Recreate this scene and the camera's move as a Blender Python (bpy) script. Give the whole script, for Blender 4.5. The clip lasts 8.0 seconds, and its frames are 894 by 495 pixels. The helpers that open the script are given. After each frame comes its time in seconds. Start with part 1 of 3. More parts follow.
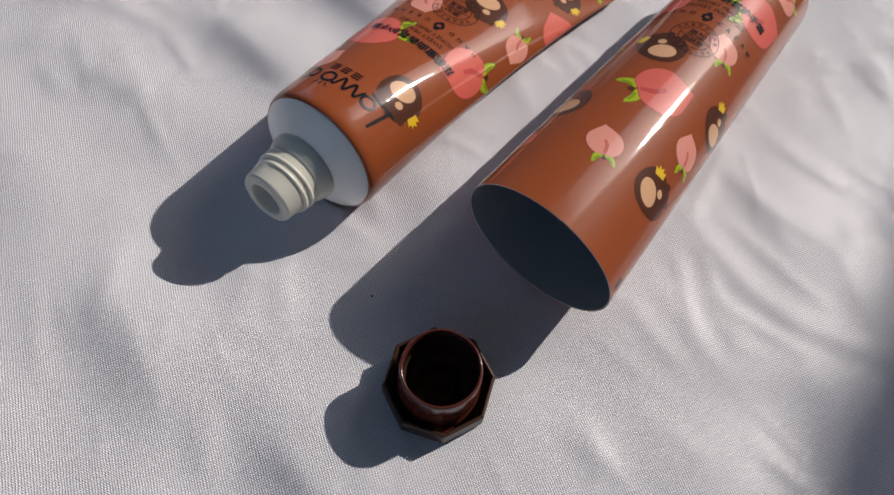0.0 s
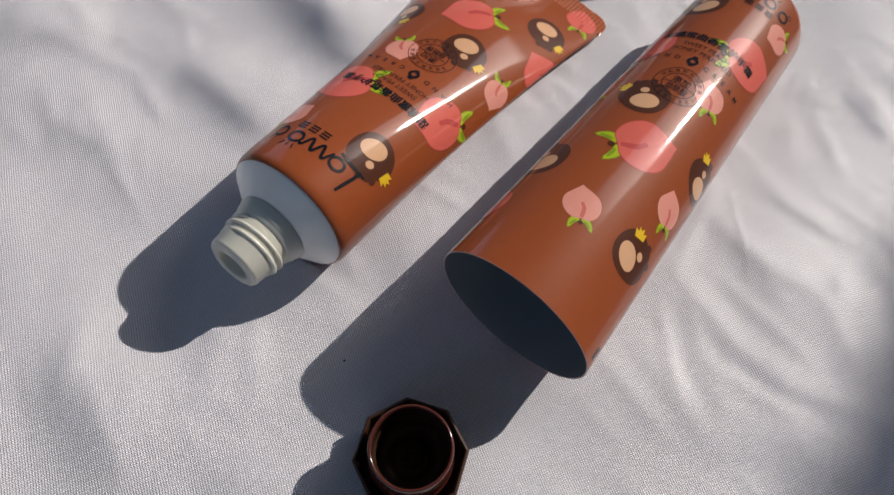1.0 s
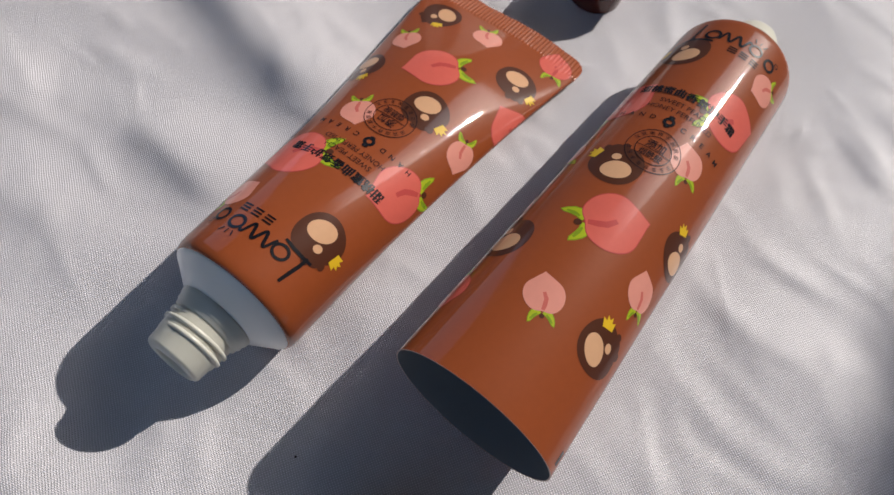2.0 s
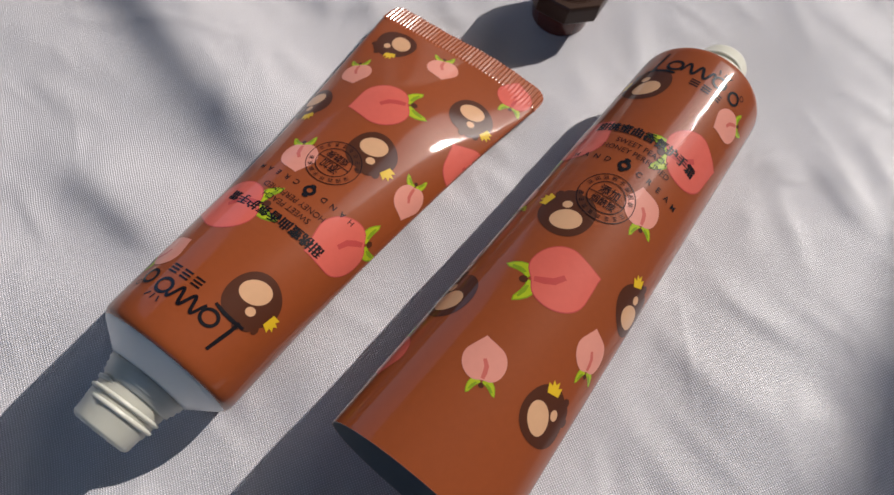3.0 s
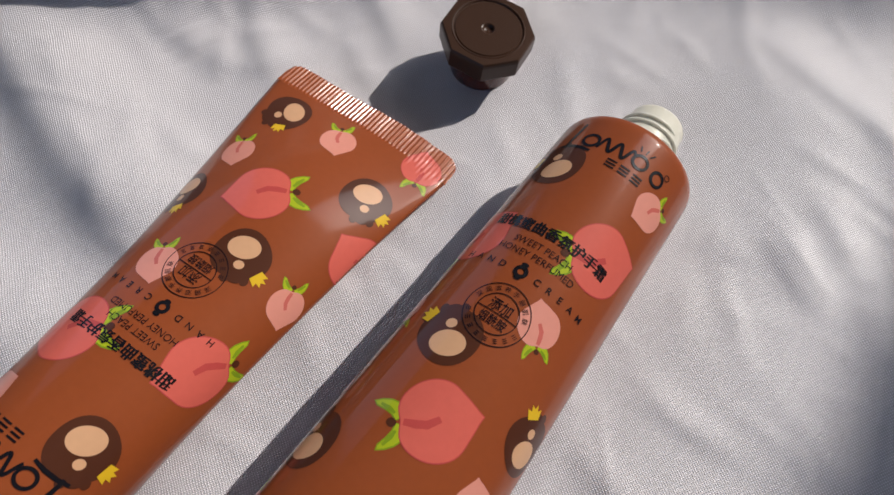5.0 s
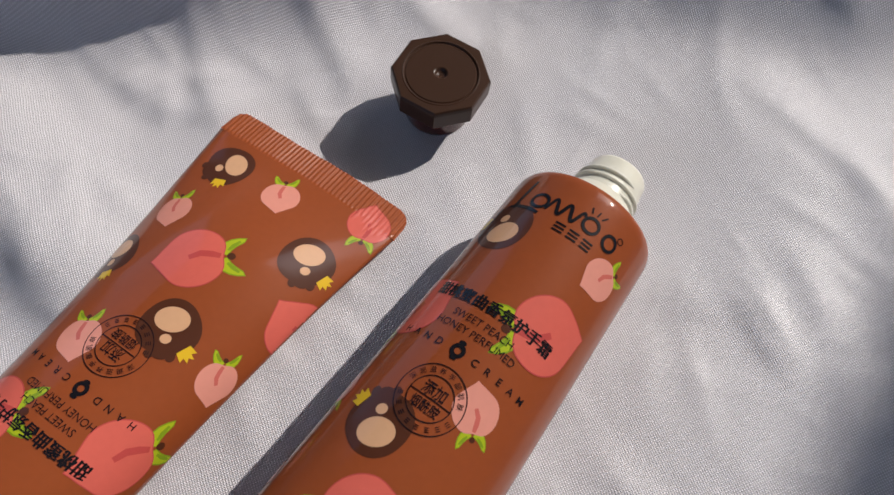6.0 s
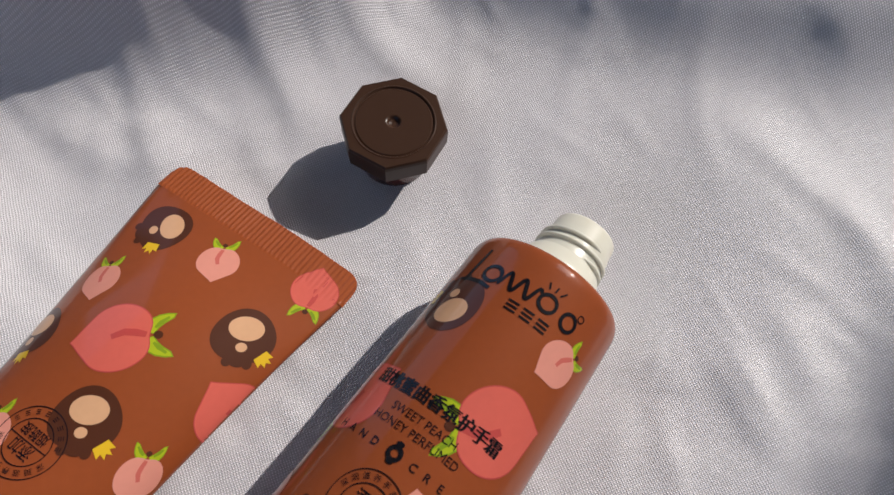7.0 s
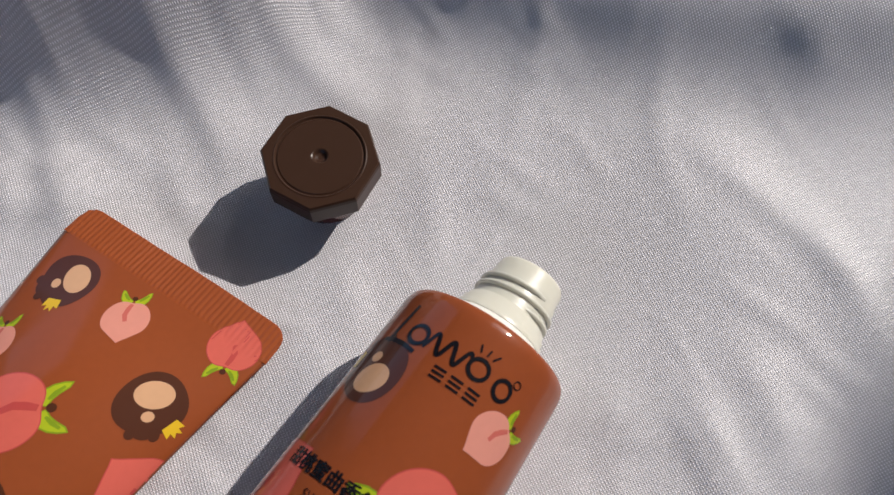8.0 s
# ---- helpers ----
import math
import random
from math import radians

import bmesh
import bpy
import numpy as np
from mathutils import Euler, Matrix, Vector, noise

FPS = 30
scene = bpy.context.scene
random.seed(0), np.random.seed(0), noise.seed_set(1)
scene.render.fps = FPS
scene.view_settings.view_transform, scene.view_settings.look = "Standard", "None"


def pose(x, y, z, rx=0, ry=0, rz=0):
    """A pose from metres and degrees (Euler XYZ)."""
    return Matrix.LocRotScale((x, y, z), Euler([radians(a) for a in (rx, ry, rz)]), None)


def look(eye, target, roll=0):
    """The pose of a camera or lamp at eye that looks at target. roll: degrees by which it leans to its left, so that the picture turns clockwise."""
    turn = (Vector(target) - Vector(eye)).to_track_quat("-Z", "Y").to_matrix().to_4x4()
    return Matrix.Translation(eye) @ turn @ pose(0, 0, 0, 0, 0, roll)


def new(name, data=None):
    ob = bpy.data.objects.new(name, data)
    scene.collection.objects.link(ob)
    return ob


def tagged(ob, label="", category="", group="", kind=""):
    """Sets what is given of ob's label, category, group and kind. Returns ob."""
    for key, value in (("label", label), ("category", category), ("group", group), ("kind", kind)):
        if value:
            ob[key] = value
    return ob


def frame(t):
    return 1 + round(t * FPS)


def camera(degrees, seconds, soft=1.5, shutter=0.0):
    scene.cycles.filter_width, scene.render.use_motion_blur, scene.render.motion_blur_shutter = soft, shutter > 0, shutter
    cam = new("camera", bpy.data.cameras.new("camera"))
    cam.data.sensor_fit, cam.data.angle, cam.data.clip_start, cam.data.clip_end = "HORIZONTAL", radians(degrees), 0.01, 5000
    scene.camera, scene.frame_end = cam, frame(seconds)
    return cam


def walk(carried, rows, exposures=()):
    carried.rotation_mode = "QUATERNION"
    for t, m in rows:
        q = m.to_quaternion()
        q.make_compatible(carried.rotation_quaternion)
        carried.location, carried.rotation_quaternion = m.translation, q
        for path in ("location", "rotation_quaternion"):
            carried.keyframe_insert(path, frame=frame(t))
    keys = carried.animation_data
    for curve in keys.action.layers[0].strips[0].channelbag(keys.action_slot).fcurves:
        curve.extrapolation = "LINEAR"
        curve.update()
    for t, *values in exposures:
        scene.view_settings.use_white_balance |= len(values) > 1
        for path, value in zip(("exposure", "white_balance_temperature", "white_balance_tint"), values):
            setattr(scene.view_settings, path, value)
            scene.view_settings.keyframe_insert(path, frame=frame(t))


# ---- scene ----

# Lengths below are millimetres unless a name says otherwise; MM turns them into metres.
MM = 0.001

# ---- camera ----
cam = camera(65.5, 8.0)
cam.data.dof.use_dof, cam.data.dof.focus_distance, cam.data.dof.aperture_fstop = True, 0.150, 26.0
ROWS = [
    (0.0, (-0.01358, -0.13141, 0.15785), (-0.01358, -0.03192, -0.01565), 11.440),
    (0.5, (-0.01102, -0.12201, 0.16035), (-0.01164, -0.02415, -0.01407), 10.885),
    (1.0, (-0.00931, -0.11159, 0.16264), (-0.01050, -0.01566, -0.01285), 10.332),
    (1.5, (-0.00550, -0.09762, 0.16496), (-0.00776, -0.00360, -0.01155), 9.357),
    (2.0, (-0.00170, -0.08396, 0.16393), (-0.00457, 0.00795, -0.01368), 8.504),
    (3.5, (0.01554, -0.05474, 0.16548), (0.01060, 0.03111, -0.01509), 5.880),
    (4.0, (0.02056, -0.04415, 0.16476), (0.01436, 0.04021, -0.01647), 4.652),
    (4.5, (0.02693, -0.03380, 0.16159), (0.01994, 0.04934, -0.02018), 3.800),
    (6.0, (0.04700, -0.00465, 0.15738), (0.03610, 0.07566, -0.02546), 0.370),
    (6.5, (0.05049, 0.00765, 0.15647), (0.03776, 0.08743, -0.02649), -1.200),
    (7.0, (0.05699, 0.01737, 0.15106), (0.04352, 0.09598, -0.03235), -2.143),
    (7.5, (0.06296, 0.02556, 0.14674), (0.04930, 0.10309, -0.03711), -2.947),
    (8.0, (0.06843, 0.03539, 0.14163), (0.05553, 0.11175, -0.04277), -3.418),
]
walk(cam, [(t, look(eye, target, roll)) for t, eye, target, roll in ROWS], exposures=[(0.0, -0.09, 6050, 10), (8.0, -0.09, 6050, 10)])

# ---- light ----
SUN_AZ, SUN_EL = 40.0, 35.5     # degrees: from +x towards +y, and above the horizon
world = bpy.data.worlds.new("sky")
scene.world = world
world.use_nodes = True
wn, wl = world.node_tree.nodes, world.node_tree.links
sky = wn.new("ShaderNodeTexSky")
sky.sky_type, sky.sun_disc = "NISHITA", False
sky.dust_density = 2.0
sky.sun_elevation, sky.sun_rotation = radians(SUN_EL), radians(90 - SUN_AZ)
wl.new(sky.outputs[0], wn["Background"].inputs["Color"])
wn["Background"].inputs["Strength"].default_value = 0.200
sun_data = bpy.data.lights.new("sun", "SUN")
sun_data.energy, sun_data.angle, sun_data.color = 4.25, radians(0.6), (1.0, 0.89, 0.76)
sun = new("sun", sun_data)
a, e = radians(SUN_AZ), radians(SUN_EL)
sun.matrix_world = look(Vector((math.cos(a) * math.cos(e), math.sin(a) * math.cos(e), math.sin(e))), (0, 0, 0))


# ---- materials ----
def material(name, colour, rough=0.5, metal=0.0, coat=0.0, coat_rough=0.05, ior=1.5):
    m = bpy.data.materials.new(name)
    m.use_nodes = True
    b = m.node_tree.nodes["Principled BSDF"]
    b.inputs["Base Color"].default_value = (*colour, 1)
    b.inputs["Roughness"].default_value = rough
    b.inputs["Metallic"].default_value = metal
    b.inputs["Coat Weight"].default_value = coat
    b.inputs["Coat Roughness"].default_value = coat_rough
    b.inputs["IOR"].default_value = ior
    return m


def node(m, kind, **values):
    n = m.node_tree.nodes.new(kind)
    for key, value in values.items():
        n.inputs[key].default_value = value
    return n


def join(m, a, b):
    m.node_tree.links.new(a, b)


def bsdf(m):
    return m.node_tree.nodes["Principled BSDF"]


def place_mm(m):
    """Object coordinates in millimetres."""
    c, s = node(m, "ShaderNodeTexCoord"), m.node_tree.nodes.new("ShaderNodeVectorMath")
    s.operation = "SCALE"
    s.inputs["Scale"].default_value = 1000.0
    join(m, c.outputs["Object"], s.inputs[0])
    return s.outputs[0]


def mottled(m, colour, amount, scale, second=0.0, second_scale=1.0):
    """Vary the base colour by noise at one or two scales."""
    p = place_mm(m)
    n = node(m, "ShaderNodeTexNoise", Scale=scale, Detail=4.0)
    join(m, p, n.inputs["Vector"])
    r = m.node_tree.nodes.new("ShaderNodeMapRange")
    r.inputs["To Min"].default_value, r.inputs["To Max"].default_value = 1 - amount, 1 + amount
    join(m, n.outputs["Fac"], r.inputs["Value"])
    mix = m.node_tree.nodes.new("ShaderNodeVectorMath")
    mix.operation = "SCALE"
    mix.inputs[0].default_value = colour
    join(m, r.outputs[0], mix.inputs["Scale"])
    join(m, mix.outputs[0], bsdf(m).inputs["Base Color"])
    return p


def relief(m, p, scale, strength, distance, detail=3.0):
    n = node(m, "ShaderNodeTexNoise", Scale=scale, Detail=detail)
    join(m, p, n.inputs["Vector"])
    b = node(m, "ShaderNodeBump", Strength=strength, Distance=distance)
    join(m, n.outputs["Fac"], b.inputs["Height"])
    return b


def print_ink(name, colour, rough=0.45, mottle=0.05):
    """Ink under the tube's glossy varnish, with the varnish's faint orange peel."""
    m = material(name, colour, rough, coat=0.8, coat_rough=0.03)
    bsdf(m).inputs["Specular IOR Level"].default_value = 0.08
    p = mottled(m, colour, mottle, 0.6)
    b = relief(m, p, 4.5, 0.5, 0.000014, 3.0)
    join(m, b.outputs[0], bsdf(m).inputs["Normal"])
    join(m, b.outputs[0], bsdf(m).inputs["Coat Normal"])
    return m


INK_BROWN = print_ink("varnished_brown", (0.265, 0.0635, 0.0182))
INK_CRIMP = print_ink("varnished_brown_pressed", (0.30, 0.072, 0.020))
bsdf(INK_CRIMP).inputs["Coat Roughness"].default_value, bsdf(INK_CRIMP).inputs["Coat Weight"].default_value = 0.13, 0.6
INK_PEACH = print_ink("varnished_peach", (0.60, 0.120, 0.090))
INK_BLUSH = print_ink("varnished_blush", (0.46, 0.066, 0.060))
INK_PALE = print_ink("varnished_pale_peach", (0.66, 0.275, 0.215))
INK_PALE_BLUSH = print_ink("varnished_pale_blush", (0.53, 0.13, 0.105))
INK_LEAF = print_ink("varnished_leaf", (0.37, 0.45, 0.012))
INK_VEIN = print_ink("varnished_leaf_vein", (0.20, 0.30, 0.012))
INK_DARK = print_ink("varnished_dark_brown", (0.074, 0.023, 0.011))
INK_TAN = print_ink("varnished_tan", (0.619, 0.361, 0.206))
INK_YELLOW = print_ink("varnished_yellow", (0.688, 0.447, 0.0172))
INK_BLACK = print_ink("varnished_black", (0.00688, 0.00602, 0.0086))


def fabric():
    """White satin: staggered floats of bright thread that catch the sun one by one; shade between threads is painted
    into the colour.
    """
    m = material("white_woven_satin", (0.74, 0.725, 0.775), 0.44)
    b = bsdf(m)
    b.inputs["Sheen Weight"].default_value = 0.12
    b.inputs["Specular IOR Level"].default_value = 0.5
    p = mottled(m, (0.80, 0.785, 0.835), 0.04, 0.05)
    turn = m.node_tree.nodes.new("ShaderNodeMapping")
    turn.inputs["Rotation"].default_value[2] = radians(15)
    join(m, p, turn.inputs["Vector"])

    def math_node(kind, a_, b_=None, value=0.0):
        n = m.node_tree.nodes.new("ShaderNodeMath")
        n.operation = kind
        n.inputs[1].default_value = value
        join(m, a_, n.inputs[0])
        if b_:
            join(m, b_, n.inputs[1])
        return n.outputs[0]

    waves = []
    for axis, pitch in (("X", 0.40), ("Y", 0.40)):         # threads, over and under in turn
        w = node(m, "ShaderNodeTexWave", Scale=2 * math.pi / 20 / (2 * pitch), Distortion=1.5, Detail=2.0)
        w.inputs["Detail Scale"].default_value = 0.8
        w.bands_direction = axis
        join(m, turn.outputs[0], w.inputs["Vector"])
        waves.append(math_node("SUBTRACT", w.outputs["Fac"], value=0.5))
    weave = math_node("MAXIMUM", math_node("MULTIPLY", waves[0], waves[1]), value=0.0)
    fibre = node(m, "ShaderNodeTexNoise", Scale=3.2, Detail=2.0)     # uneven fibres: scattered glints
    join(m, turn.outputs[0], fibre.inputs["Vector"])
    slub = node(m, "ShaderNodeTexNoise", Scale=0.55, Detail=2.0)     # thicker and thinner yarn
    join(m, turn.outputs[0], slub.inputs["Vector"])
    height = math_node("MULTIPLY", weave, math_node("ADD", slub.outputs["Fac"], value=0.9))
    height = math_node("ADD", height, math_node("MULTIPLY", fibre.outputs["Fac"], value=0.16))
    bump = node(m, "ShaderNodeBump", Strength=1.0, Distance=0.00062)
    join(m, height, bump.inputs["Height"])
    join(m, bump.outputs[0], b.inputs["Normal"])
    shine = m.node_tree.nodes.new("ShaderNodeMapRange")    # some fibres lie flatter and gloss more
    shine.inputs["From Min"].default_value, shine.inputs["From Max"].default_value = 0.35, 0.65
    shine.inputs["To Min"].default_value, shine.inputs["To Max"].default_value = 0.24, 0.56
    join(m, fibre.outputs["Fac"], shine.inputs["Value"])
    join(m, shine.outputs[0], b.inputs["Roughness"])
    gap_shade = m.node_tree.nodes.new("ShaderNodeMapRange")      # painted in: darker where threads shade one another, lighter on the floats
    gap_shade.inputs["From Min"].default_value, gap_shade.inputs["From Max"].default_value = 0.0, 0.2
    gap_shade.inputs["To Min"].default_value, gap_shade.inputs["To Max"].default_value = 0.76, 1.16
    join(m, weave, gap_shade.inputs["Value"])
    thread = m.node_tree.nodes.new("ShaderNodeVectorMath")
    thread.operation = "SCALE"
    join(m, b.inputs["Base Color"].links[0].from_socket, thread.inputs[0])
    join(m, gap_shade.outputs[0], thread.inputs["Scale"])
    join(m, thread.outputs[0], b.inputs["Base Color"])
    return m


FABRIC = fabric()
PLASTIC_WHITE = material("ivory_plastic", (0.65, 0.64, 0.56), 0.32)
PLASTIC_SHOULDER = material("white_plastic", (0.90, 0.875, 0.82), 0.30)
for m in (PLASTIC_WHITE, PLASTIC_SHOULDER):               # light sinks a little way into the soft plastic
    bsdf(m).inputs["Subsurface Weight"].default_value = 0.35
    bsdf(m).inputs["Subsurface Radius"].default_value = (1.0, 0.9, 0.8)
    bsdf(m).inputs["Subsurface Scale"].default_value = 0.003
PLASTIC_BROWN = material("dark_brown_plastic", (0.048, 0.0235, 0.0145), 0.33)
bsdf(PLASTIC_BROWN).inputs["Specular IOR Level"].default_value = 0.22
PLASTIC_COLLAR = material("reddish_brown_plastic", (0.080, 0.020, 0.014), 0.14)
SPECK = material("dark_speck", (0.03, 0.028, 0.03), 0.8)
PAINT = material("wall_paint", (0.55, 0.55, 0.55), 0.7)
FLOOR = material("floor_boards", (0.58, 0.58, 0.57), 0.5)
OUTSIDE = material("outside_ground", (0.22, 0.21, 0.19), 0.9)
LINER = material("grey_tube_lining", (0.31, 0.33, 0.35), 0.45)
EDGE = material("tube_cut_edge", (0.55, 0.42, 0.36), 0.4)


# ---- helpers for things ----
def part(name, bm, mats, parent=None, label="", smooth=True):
    """Link a bmesh (in millimetres, in the place's own axes) as one mesh under a thing or part."""
    me = bpy.data.meshes.new(name)
    bmesh.ops.scale(bm, vec=(MM, MM, MM), verts=bm.verts)
    for f in bm.faces:
        f.smooth = smooth
    bm.to_mesh(me)
    bm.free()
    for m in mats if isinstance(mats, (list, tuple)) else [mats]:
        me.materials.append(m)
    ob = new(name, me)
    if parent:
        ob.parent = parent
        ob.matrix_parent_inverse = parent.matrix_world.inverted()
    if label:
        tagged(ob, label)
    return ob


def empty(name, x, y, z):
    ob = new(name)
    ob.empty_display_size = 0.01
    ob.location = (x * MM, y * MM, z * MM)
    bpy.context.view_layer.update()
    return ob


def loft(bm, rings, closed=True, mat=0):
    """Skin rings of points; returns the rings of vertices."""
    made = [[bm.verts.new(p) for p in ring] for ring in rings]
    n = len(made[0])
    for a_, b_ in zip(made, made[1:]):
        for i in range(n if closed else n - 1):
            j = (i + 1) % n
            f = bm.faces.new((a_[i], a_[j], b_[j], b_[i]))
            f.material_index = mat
    return made


# ---- the two tubes: surfaces by unrolled print coordinates ----
R = 17.5                        # tube radius


class Tube:
    lean, recess = (0.0, 0.0), 0.0   # drift of the neck per millimetre, and how far it is sunk

    """u: millimetres round the tube, to the right with the neck up, 0 on top; v: from the shoulder to the tail."""

    def __init__(self, p0, p1, roll):
        self.p0, self.p1 = Vector(p0), Vector(p1)
        axis = self.p1 - self.p0
        self.length, self.axis = axis.length, axis.normalized()
        up = (Vector((0, 0, 1)) - self.axis * self.axis.z).normalized()
        right = (-self.axis).cross(up)
        c, s = math.cos(roll), math.sin(roll)
        self.right, self.up = c * right - s * up, c * up + s * right

    def at(self, x, z, v):
        return self.p0 + self.axis * v + self.right * x + self.up * z

    def rim(self, v):
        """The tube's wall rounds over at the shoulder."""
        return 1.0 if v > 3.0 else 1 - 0.06 * (1 - math.sqrt(max(0.0, 1 - (1 - v / 3.0) ** 2)))


class Sealed(Tube):
    """Round at the shoulder, pressed flat at the tail: between them a flat wedge with a cone down either side."""
    power, sag, wedge = 1.30, 0.16, 0.27

    def point(self, u, v, off=0.0):
        th, s = u / R, min(max(v / self.length, 0.0), 1.0)
        k = min(s ** self.power, 0.9999)
        above = abs(th) <= math.pi / 2
        a_ = abs(th) if above else math.pi - abs(th)
        q, flat, m = self.rim(v), k * R * math.pi / 2, self.wedge - 0.46 * (s - 0.5)
        b_ = min(max((R * a_ - flat) / ((1 - k) * R), 0.0), math.pi / 2)
        x = (1 - m) * ((1 - k) * R * q * math.sin(a_) + k * R * a_) + m * (min(R * a_, flat) + (1 - k) * R * q * math.sin(b_))
        z = (1 - k) * R * q * ((1 - m) * math.cos(a_) + m * math.cos(b_))
        tilt = (1 - m) * a_ * (1 - k) + m * b_ * (1 - k)
        x, z = x + off * math.sin(tilt), z + 0.35 * k * min(1, math.cos(a_) * 8) + off * math.cos(tilt)
        if above:                                      # air left in the tail end swells the upper face
            z += 2.95 * math.exp(-((s - 0.76) / 0.197) ** 2) * (1 - s ** 12) * max(0.0, 1 - (x / 27.4) ** 2) ** 1.7
        x = math.copysign(x, th)
        if v > self.length:                            # out onto the crimp
            return self.crimp(x, v - self.length, 1 if above else -1, off)
        return self.at(x, (z if above else -z) + self.sag * 4 * s * (1 - s) + self.curl(x, s), v)

    def crimp(self, x, v, side, off=0.0, lift=1.0):
        """The ribbed seal, which droops a little towards its end."""
        rib = 0.16 * math.sin(2 * math.pi * x / 1.2) * lift * min(1.0, v / 0.9)
        droop = 0.104 + 0.055 * math.exp(-((x - 7) / 9) ** 2) + 0.012 * math.sin(0.9 * x)
        return self.at(x, side * (0.36 + off) + rib + self.curl(x, 1.0) - droop * v, self.length + v)

    def curl(self, x, s):
        """One corner of the tail turns down."""
        return -3.35 * s ** 5 * (min(x, 0.0) / 27) ** 2


class Open(Tube):
    """Round at the shoulder, slightly squashed at the cut tail."""
    wide, high = 20.7, 14.2
    lean, recess = (0.01, 0.03), 1.7

    turn = np.linspace(-np.pi, np.pi, 721)
    ring_x, ring_z = wide * np.sin(turn), high * np.cos(turn)
    arc = np.r_[0, np.cumsum(np.hypot(np.diff(ring_x), np.diff(ring_z)))]
    angle = arc / arc[-1] * 2 * np.pi - np.pi

    def point(self, u, v, off=0.0):
        th, s = u / R, min(max(v / self.length, 0.0), 1.0)
        ex, ez = np.interp(th, self.angle, self.ring_x), np.interp(th, self.angle, self.ring_z)
        q = self.rim(v)
        x = (1 - s) * R * q * math.sin(th) + s * ex + off * math.sin(th)
        z = (1 - s) * R * q * math.cos(th) + s * ez + off * math.cos(th)
        return self.at(x, z, v)


TUBE_A = Sealed((-50.65, -28.98, 12.68), (-0.25, 75.75, 4.95), 0.014)
TUBE_B = Open((68.86, 70.29, 10.2), (7.5, -46.85, 18.2), 0.233)


# ---- cloth ----
def ridge(X, Y, width, height, line, fade=25.0):
    """A crease along a line of points: long slope towards the sun's side, short one on the lee; its ends die away."""
    best, side = np.full(X.shape, 1e9), np.zeros(X.shape)
    total = sum(math.dist(p, q) for p, q in zip(line, line[1:]))
    run, along = 0.0, np.zeros(X.shape)
    sx, sy = math.cos(radians(SUN_AZ)), math.sin(radians(SUN_AZ))
    for (x0, y0), (x1, y1) in zip(line, line[1:]):
        dx, dy = x1 - x0, y1 - y0
        n = math.hypot(dx, dy)
        t = ((X - x0) * dx + (Y - y0) * dy) / n ** 2
        c = np.clip(t, 0, 1)
        px, py = X - x0 - c * dx, Y - y0 - c * dy
        d = np.hypot(px, py)
        near = d < best
        facing = 1.0 if -dy * sx + dx * sy > 0 else -1.0
        best, side = np.where(near, d, best), np.where(near, (-dy * px + dx * py) / n * facing, side)
        along = np.where(near, run + c * n, along)
        run += n
    w = width * (1.35 + 0.35 * np.tanh(2 * side / width))
    end = np.clip(np.minimum(along, total - along) / min(0.3 * total, fade), 0, 1)
    return height * (0.35 + 0.65 * end * end * (3 - 2 * end)) * np.exp(-(best / w) ** 2)


